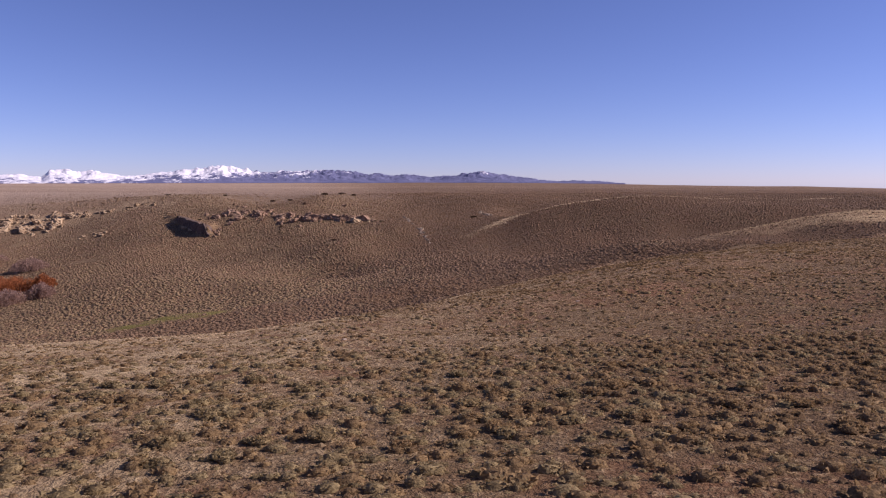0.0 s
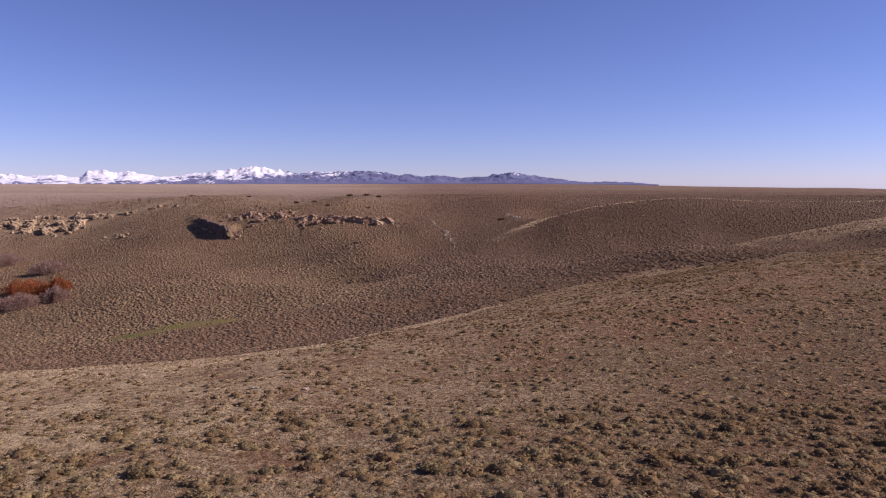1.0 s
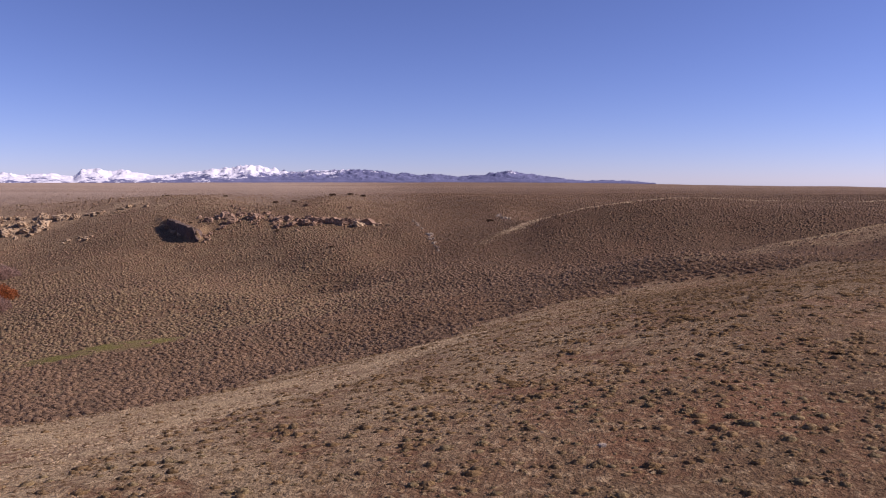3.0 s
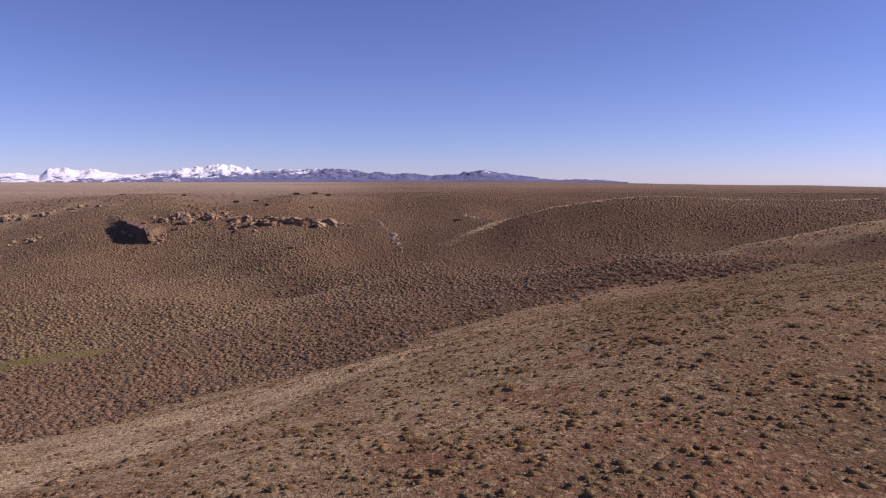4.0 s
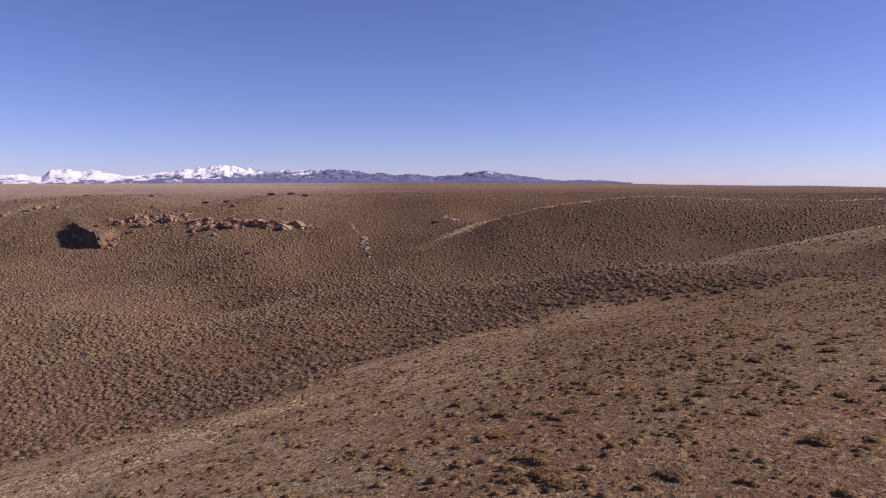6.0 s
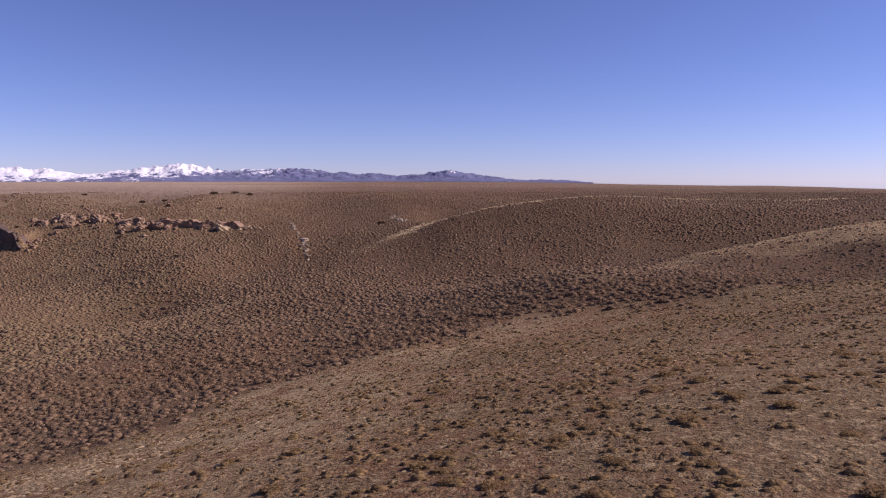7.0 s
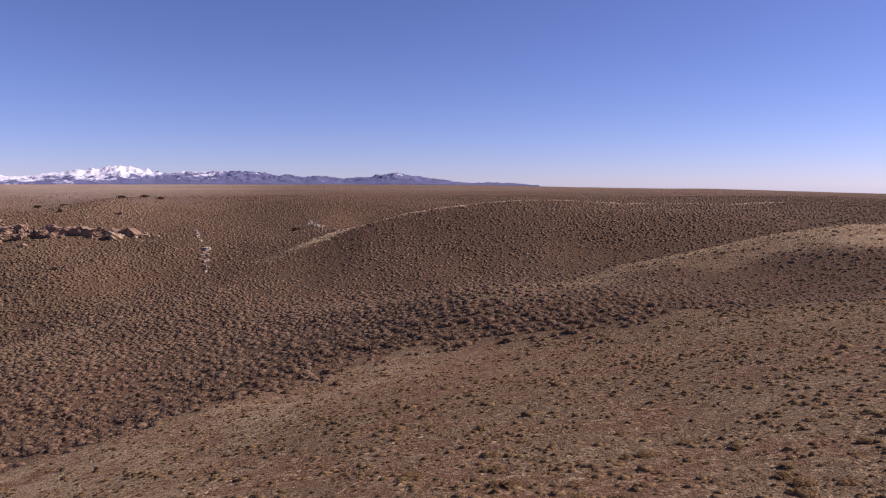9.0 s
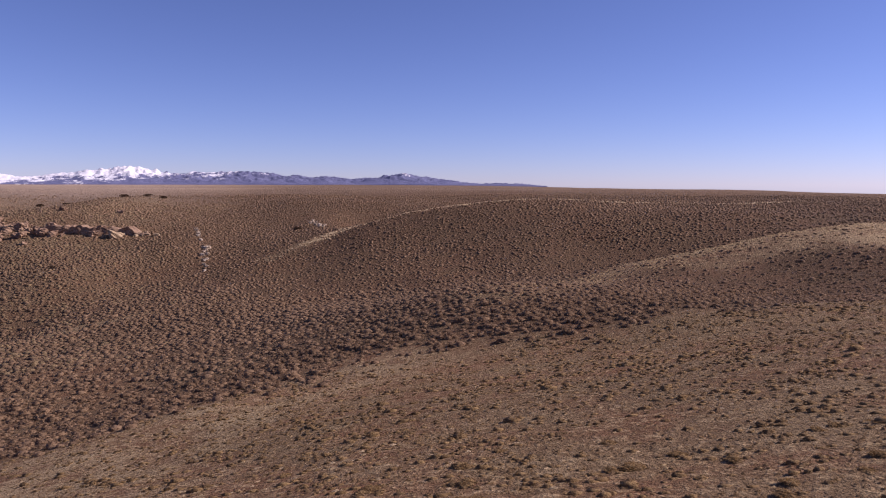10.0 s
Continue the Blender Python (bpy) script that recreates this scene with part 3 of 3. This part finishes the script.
field = seed_rows(rng, 0.86, -290, 220, 195, 440, lambda x, y: draw_density(x, y) * (y >= seam(x, y)) * smoothstep(np.hypot(x, y), 480, 280) * (1 - 0.85 * sandy(x, y)) * (1 - 0.8 * smoothstep(-x, 10, 50) * smoothstep(y, 318, 350)))
far_size = rng.gamma(10, 0.068, len(field)).clip(0.3, 1.1) * (1 - 0.12 * smoothstep(field[:, 0], -30, 20))
tan = rng.uniform(0, 1, len(field)) < 0.25 * pasture(field[:, 0], field[:, 1])
scatter("far_scrub", field[~tan], far_size[~tan], FAR, DARK_SAGE, "brown brush on the far slopes below the plateau", "sagebrush", 6, 0.55, 1.3)
scatter("far_scrub", field[tan], far_size[tan], FAR, TAN_SAGE, "tan brush on the far side of the valley", "sagebrush", 16, 0.6, 1.3)


def hummock_density(x, y):
    return np.where(in_view(x, y), 0.30 + 0.5 * smoothstep(fractal(x, y, 7, 3, 133), -0.5, 0.6), 0) * spur(x, y) * (1 - 0.7 * smoothstep(straw_at(x, y), 0.3, 0.8)) * (1 - 0.6 * flank(x, y)) * (1 - 0.6 * smoothstep(y, 60, 45))


LOW = [joined(dome(rng, 0.45, 0.50, 4), flakes(rng, 4, 0.46, 0.52, 0.26)) for _ in range(12)]
hummock = seed_rows(rng, 0.46, -60, 100, 30, 145, hummock_density)
hummock_size = rng.gamma(5, 0.047, len(hummock)).clip(0.1, 0.5)
scatter("grass_hummocks", hummock, hummock_size, LOW, CUSHION, "small brown grass hummocks all over the near spur", "grass", 19, 0.6, 1.5)

tufts = seed_field(rng, 170000, -60, 100, 14, 142, lambda x, y: np.where(in_view(x, y), 0.98 * (0.55 + 0.45 * smoothstep(fractal(x, y, 9, 3, 131), -0.5, 0.5)), 0) * spur(x, y))
tuft_size = rng.uniform(0.12, 0.28, len(tufts))
blond = rng.uniform(0, 1, len(tufts)) < np.maximum(0.8 * flank(tufts[:, 0], tufts[:, 1]), 0.1 * smoothstep(tufts[:, 1], 58, 85))
scatter("dry_grass_tufts", tufts[~blond], tuft_size[~blond], TUFT, DRY_GRASS, "short brown grass tufts between the bushes", "grass", 9, 0.9, 1.3)
scatter("straw_grass_tufts", tufts[blond], tuft_size[blond], TUFT, STRAW_GRASS, "short straw-coloured grass tufts on the drier flank", "grass", 11, 0.75, 1.4)


def pale_density(x, y):
    second = off_line(x, y, CRESTS[0]) + 3 * fractal(x, y, 10, 3, 163)
    band = 0.25 * smoothstep(x, 15, 100) * smoothstep(second, 7 + 14 * smoothstep(x, 50, 115), 0)
    return np.where(in_view(x, y), np.maximum(0.75 * lip(x, y) * (1 - 0.6 * smoothstep(x, 0, 14)), np.maximum(band, 0.4 * smoothstep(x, 30, 80) * smoothstep(second, 4, 1))), 0)


pale = seed_field(rng, 460000, -60, 130, 40, 230, pale_density)
pale_size = rng.uniform(0.16, 0.34, len(pale))
second = pale[:, 1] > 145
scatter("pale_grass_tufts", pale[~second], pale_size[~second], TUFT, PALE_GRASS, "pale straw grass along the lip of the near spur", "grass", 10, 0.6, 1.3)
scatter("straw_grass_tufts", pale[second], pale_size[second] * 1.5, TUFT, STRAW_GRASS, "straw-coloured grass along the crest of the second spur", "grass", 18, 0.6, 1.3)


crest = seed_field(rng, 120000, 0, 175, 250, 305, lambda x, y: 0.3 * smoothstep(x, 4, 30) * smoothstep(off_line(x, y, CRESTS[1]) + 2 * fractal(x, y, 12, 3, 165), 4.5, 0))
scatter("pale_grass_tufts", crest, rng.uniform(0.35, 0.75, len(crest)), TUFT, PALE_GRASS, "pale straw grass along the crest of the far hill", "grass", 14, 0.6, 1.3)


def part(name, me, parent, label=""):
    ob = new(name, me)
    ob.parent = parent
    return tagged(ob, label)


def sagebrush_meshes(k, mat):
    r = np.random.default_rng(200 + k)
    lobes = []
    for _ in range(r.integers(4, 7)):
        a, d = r.uniform(0, 6.283), r.uniform(0.05, 0.27)
        size = r.uniform(0.20, 0.30)
        off = np.array([math.cos(a) * d, math.sin(a) * d, r.uniform(0.08, 0.22)])
        dv, df = dome(r, size * 0.86, size * 0.9, 6)
        lobes += [(dv + off, df), flakes(r, 80, size, size * 1.04, 0.08) + off]
    leaves = mesh_from("foliage", *joined(*lobes), mat, True)
    bm = bmesh.new()
    for _ in range(6):
        a, lean = r.uniform(0, 6.283), r.uniform(0.1, 0.28)
        cone = bmesh.ops.create_cone(bm, cap_ends=True, segments=5, radius1=0.022, radius2=0.008, depth=0.34)
        bmesh.ops.transform(bm, matrix=Matrix.Translation((math.cos(a) * lean * 0.5, math.sin(a) * lean * 0.5, 0.12)) @ Matrix.Rotation(lean * 2, 4, (-math.sin(a), math.cos(a), 0)), verts=cone["verts"])
    stem = bpy.data.meshes.new("stem")
    bm.to_mesh(stem)
    bm.free()
    stem.materials.append(BARK)
    return leaves, stem


def sagebrush(k, mat, label):
    leaves, stem = sagebrush_meshes(k, mat)
    ob = tagged(new("sagebrush"), label, "sagebrush", "sagebrush on the near hillside")
    part("foliage", leaves, ob)
    part("stem", stem, ob, "twisted grey woody stems")
    return ob


KINDS = {
    "near": [sagebrush(k, SAGE, "rounded grey-green sagebrush on bare reddish soil") for k in range(6)],
    "mauve": [sagebrush(10 + k, BROWN_SAGE, "rounded grey-brown sagebrush on bare reddish soil") for k in range(6)],
    "cushion": [sagebrush(20 + k, CUSHION, "dark mounded cushion bush alone in short brown grass") for k in range(6)],
}
placed = {k: 0 for k in KINDS}
for i in singles:
    side = spot[i, 0] - 0.35 * (spot[i, 1] - 30)
    kind = "cushion" if spot[i, 1] > 55 else "mauve" if side + rng.normal(0, 6) > 6 else "near"
    masters, n = KINDS[kind], placed[kind]
    placed[kind] += 1
    ob = masters[n] if n < len(masters) else copy_thing(masters[n % len(masters)], Matrix())
    ob.matrix_basis = Matrix.LocRotScale(Vector(spot[i]), Euler((0, 0, rng.normal(0, 0.5))), Vector((near_size[i] * 1.25, near_size[i] * 1.05, near_size[i] * (0.46 if kind == "cushion" else 0.66))))


def willow(x, y, width, tall, twig, label, seed):
    """A leafless willow clump: stems that fan out from the base under a haze of fine twigs."""
    r = np.random.default_rng(seed)
    ob = tagged(new("willow_shrub"), label, "shrub", "willows on the valley floor")
    ob.location = (x, y, float(height(x, y)) - 0.1)
    bm = bmesh.new()
    for _ in range(26):
        a, lean = r.uniform(0, 6.283), r.uniform(0.0, 0.75)
        tip = Vector((math.cos(a) * lean * width * 0.5, math.sin(a) * lean * width * 0.5, tall * r.uniform(0.55, 0.85)))
        root = Vector((tip.x * 0.25, tip.y * 0.25, 0))
        cone = bmesh.ops.create_cone(bm, cap_ends=True, segments=5, radius1=0.06, radius2=0.015, depth=(tip - root).length)
        bmesh.ops.transform(bm, matrix=Matrix.Translation((tip + root) / 2) @ (tip - root).to_track_quat("Z", "Y").to_matrix().to_4x4(), verts=cone["verts"])
    me = bpy.data.meshes.new("stem")
    bm.to_mesh(me)
    bm.free()
    me.materials.append(BARK)
    part("stem", me, ob, "thin upright grey stems")
    tri = []
    for k in range(13):
        a, d = 2.4 * k + r.normal(0, 0.3), 0.36 * width * math.sqrt(k / 13)
        rad, high = r.uniform(0.17, 0.25) * width, tall * r.uniform(0.75, 1.0) * (1 - 0.45 * k / 13)
        twigs = flakes(r, 520, rad, high, 0.30, 0.0)
        tri.append(twigs + np.array([math.cos(a) * d, math.sin(a) * d * 0.8, 0.1]))
    tri = np.concatenate(tri)
    part("crown", mesh_from("crown", tri.reshape(-1, 3), np.arange(tri.size // 3).reshape(-1, 3), twig), ob)


for wx, wy, ww, wh, wt, wl, ws in (
    (-129, 218, 13.0, 6.0, ORANGE_TWIG, "bright rust-orange leafless willow clump on the valley floor", 301),
    (-136, 223, 9.0, 4.6, ORANGE_TWIG, "rust-coloured leafless willow beside mauve ones", 302),
    (-121, 200, 11.0, 5.6, MAUVE_TWIG, "broad pale mauve leafless willow in a dry valley", 303),
    (-114.5, 206, 8.5, 5.2, MAUVE_TWIG, "dark mauve leafless willow beside an orange one", 304),
    (-141.5, 249, 12.0, 5.0, MAUVE_TWIG, "mauve leafless willow standing behind the orange clump", 305),
    (-173, 275, 15.0, 5.0, MAUVE_TWIG, "brownish leafless willow at the foot of rocks", 306),
    (-130, 202, 10.0, 4.0, MAUVE_TWIG, "low spreading mauve willow near pale stones", 307),
    (-121, 219, 8.0, 4.6, ORANGE_TWIG, "small rust-brown willow behind the orange clump", 308),
):
    willow(wx, wy, ww, wh, wt, wl, ws)


# ---------------------------------------------------------------- rocks
def boulder_mesh(seed, mat, cuts=3):
    """A blocky, chipped stone about one unit across."""
    r = random.Random(seed)
    bm = bmesh.new()
    bmesh.ops.create_cube(bm, size=1.0)
    bmesh.ops.subdivide_edges(bm, edges=bm.edges[:], cuts=cuts, use_grid_fill=True)
    lean = Vector((r.uniform(-0.3, 0.3), r.uniform(-0.3, 0.3), 0))
    for v in bm.verts:
        n = noise.noise(v.co * 1.5 + Vector((seed * 3.1, 0, 0))) + 0.5 * noise.noise(v.co * 3.7 + Vector((0, seed * 2.3, 0)))
        v.co = v.co.lerp(v.co.normalized() * 0.62, 0.35) * (1 + 0.45 * n) + lean * v.co.z
        v.co += Vector((r.uniform(-0.09, 0.09), r.uniform(-0.09, 0.09), r.uniform(-0.09, 0.09)))
    me = bpy.data.meshes.new("boulder")
    bm.to_mesh(me)
    bm.free()
    me.materials.append(mat)
    return me


ROCKS = {m.name: [boulder_mesh(s * 11 + k, m) for k in range(10)] for s, m in enumerate((TAN_ROCK, BROWN_ROCK, PALE_ROCK))}


def boulder(name, x, y, size, mat, label, group, r, flat=0.7, sink=0.25):
    ob = new(name, r.choice(ROCKS[mat.name]))
    sx, sy, sz = size * r.uniform(0.8, 1.4), size * r.uniform(0.7, 1.1), size * flat * r.uniform(0.7, 1.2)
    ob.matrix_basis = Matrix.LocRotScale((x, y, float(height(x, y)) + sz * (0.5 - sink)), Euler((r.uniform(-0.15, 0.15), r.uniform(-0.15, 0.15), r.uniform(0, 6.28))), (sx, sy, sz))
    return tagged(ob, label, "rock", group)


def cliff(foot, lift, seed, label, mat, steps=64):
    """A broken rock face along a bent line: an upright, jointed wall with a ragged rim that runs back into the hill."""
    rows, v, f = 12, [], []
    run = np.cumsum([0] + [math.dist(a, b) for a, b in zip(foot, foot[1:])])
    for i in range(steps):
        d = run[-1] * i / (steps - 1)
        px, py = np.interp(d, run, [p[0] for p in foot]), np.interp(d, run, [p[1] for p in foot])
        qx, qy = np.interp(d + 1, run, [p[0] for p in foot]) - np.interp(d - 1, run, [p[0] for p in foot]), np.interp(d + 1, run, [p[1] for p in foot]) - np.interp(d - 1, run, [p[1] for p in foot])
        back = Vector((-qy, qx, 0)).normalized()
        rim = float(height(px + back.x * 1.6, py + back.y * 1.6)) + 0.25 + lift * min(1, 6 * i / steps, 6 * (1 - i / steps)) + 0.7 * noise.noise(Vector((d / 2.5, seed, 0))) + 0.35 * noise.noise(Vector((d, seed, 4)))
        base = float(height(px - back.x * 1.2, py - back.y * 1.2)) - 0.7
        for k in range(rows):
            w = k / (rows - 1)
            wob = 0.40 * noise.noise(Vector((d / 3.2, w * 2, seed))) + 0.2 * noise.noise(Vector((d, w * 9, seed)))
            v.append(Vector((px, py, base + (rim - base) * w)) + back * (w * 0.3 - 0.5 + wob))
        v.append(Vector((px, py, rim - 0.05)) + back * (1.5 + lift))
        v.append(Vector((px, py, rim - 1.2 - lift)) + back * (3.5 + 3 * lift))
    n = rows + 2
    for i in range(steps - 1):
        for k in range(n - 1):
            f.append((i * n + k, (i + 1) * n + k, (i + 1) * n + k + 1, i * n + k + 1))
    return tagged(new("cliff", mesh_from("cliff", [tuple(p) for p in v], f, mat)), label, "cliff")


cliff(CLIFF, 0.0, 3.0, "brown sandstone cliff with its shade painted in and a ragged rim", SHADE_ROCK)
cliff(((-57, 286.5), (-50, 285.3), (-46, 285.6), (-40, 284.2), (-34, 285.5), (-27, 283.5)), 1.3, 9.0, "low jointed sandstone scarp along the rim of the slope", BROWN_ROCK, 90)
rr = random.Random(5)


def band(n, x0, y0, x1, y1, spread, lo, hi, mat, label, group, flat=0.7, name=""):
    """Stones strewn along a line, closer together in places."""
    for _ in range(n):
        u = rr.random()
        u += 0.06 * math.sin(u * 23 + x0)
        bx, by = x0 + (x1 - x0) * u + rr.gauss(0, spread * 0.6), y0 + (y1 - y0) * u + rr.gauss(0, spread)
        boulder(name or ("sandstone_block" if mat is TAN_ROCK else "boulder"), bx, by, lo + (hi - lo) * rr.random() ** 2.2, mat, label, group, rr, flat)


band(70, -206, 315, -164, 317, 3.0, 0.7, 3.0, TAN_ROCK, "sunlit tan sandstone block in a broken outcrop", "tan outcrop", 0.8)
band(44, -192, 326, -158, 325, 1.6, 0.6, 2.6, TAN_ROCK, "sunlit tan sandstone block in a broken outcrop", "tan outcrop", 0.9)
band(46, -178, 321.5, -140, 329.5, 0.7, 0.6, 2.2, TAN_ROCK, "tan stone in a low ledge on the slope", "tan ledge", 0.5)
band(30, -212, 316, -190, 320, 2.5, 1.0, 3.4, TAN_ROCK, "sunlit tan sandstone block in a broken outcrop", "tan outcrop", 0.7)
band(14, -111, 300, -101, 285.5, 0.3, 0.5, 1.4, TAN_ROCK, "tan stone on the rim of the cliff", "cliff rim stones", 0.6)
band(12, -101, 285.5, -88, 277.5, 0.3, 0.5, 1.3, TAN_ROCK, "tan stone on the rim of the cliff", "cliff rim stones", 0.6)
band(22, -160, 325, -124, 331, 1.2, 0.7, 2.0, TAN_ROCK, "tan stone in a low ledge on the slope", "tan ledge", 0.5)
band(10, -152, 300, -138, 302, 2.0, 0.8, 2.0, TAN_ROCK, "tan stone lying loose below the outcrop", "loose stones")
band(12, -88, 277, -84, 289, 1.2, 0.8, 2.2, BROWN_ROCK, "brown rim rock beside the cliff", "rim rocks", 0.8)
band(16, -97, 300, -84, 299, 2.5, 0.8, 2.2, BROWN_ROCK, "brown rim rock beside the cliff", "rim rocks", 0.8)
band(80, -88, 299, -52, 285, 3.0, 0.8, 2.8, BROWN_ROCK, "brown sandstone block along the broken rim", "rim rocks", 0.75)
band(30, -54, 286, -40, 286, 2.0, 0.9, 3.0, BROWN_ROCK, "brown sandstone block along the broken rim", "rim rocks", 0.9)
band(26, -40, 286, -26, 285, 1.3, 0.8, 2.6, TAN_ROCK, "tan stone at the end of the broken rim", "rim rocks", 0.7)
band(26, -95, 322, -40, 318, 6.0, 0.6, 1.8, BROWN_ROCK, "small brown rock on the slope above the rim", "upper rocks", 0.6)
band(44, -16, 294, -8, 269, 0.35, 0.4, 0.9, PALE_ROCK, "pale stone in a thin line down the slope", "pale stone line", 0.6, "pale_stone")
band(18, -8, 270, -4.8, 252, 0.6, 0.45, 1.2, PALE_ROCK, "pale stone in a thin line down the slope", "pale stone line", 0.7, "pale_stone")
band(16, 15, 304, 20, 293, 1.3, 0.4, 1.0, PALE_ROCK, "pale stone in a hollow of the far slope", "pale stones in the hollow", 0.9, "pale_stone")
band(3, -116, 182, -122, 184, 1.0, 0.7, 1.3, PALE_ROCK, "pale stone near the willows", "stones by the willows", 0.7, "pale_stone")

for px, py, ps in ((-7.8, 40.4, 0.17), (-5.5, 40.1, 0.19), (0.3, 40.2, 0.20), (9.7, 51.9, 0.23), (19.1, 65.4, 0.17), (28.6, 77.9, 0.13)):
    boulder("pale_stone", px, py, ps, PALE_ROCK, "small pale stone lying in short dry grass", "stones on the near spur", rr, 0.6)


def juniper(x, y, width, seed, label):
    """A low, dark evergreen shrub."""
    r = np.random.default_rng(seed)
    ob = tagged(new("dark_shrub"), label, "shrub", "dark shrubs on the far slopes")
    ob.location = (x, y, float(height(x, y)) - 0.05)
    tri = [flakes(r, 120, width * 0.28, width * 0.2, width * 0.07, -0.2) + np.array([r.normal(0, width * 0.2), r.normal(0, width * 0.12), width * 0.14]) for _ in range(5)]
    part("foliage", mesh_from("foliage", *joined(dome(r, width * 0.4, width * 0.18), *tri), JUNIPER, True), ob)
    stem = bpy.data.meshes.new("stem")
    bm = bmesh.new()
    bmesh.ops.create_cone(bm, cap_ends=True, segments=7, radius1=width * 0.05, radius2=width * 0.03, depth=width * 0.4, matrix=Matrix.Translation((0, 0, width * 0.1)))
    bm.to_mesh(stem)
    bm.free()
    stem.materials.append(BARK)
    part("stem", stem, ob)


for jx, jy, jw in ((-38, 254, 1.7), (-41, 252, 1.1), (-97, 291, 1.8), (-82, 352, 2.8), (-74, 354, 2.4), (-60, 372, 3.4), (-52, 374, 2.8), (-45, 371, 3.0), (-140, 372, 2.5), (-107, 360, 2.2), (12, 292, 2.4), (-62, 279, 1.8)):
    juniper(jx, jy, jw, 400 + int(abs(jx) * 3 + jy), "dark low shrub alone on the brown slope")
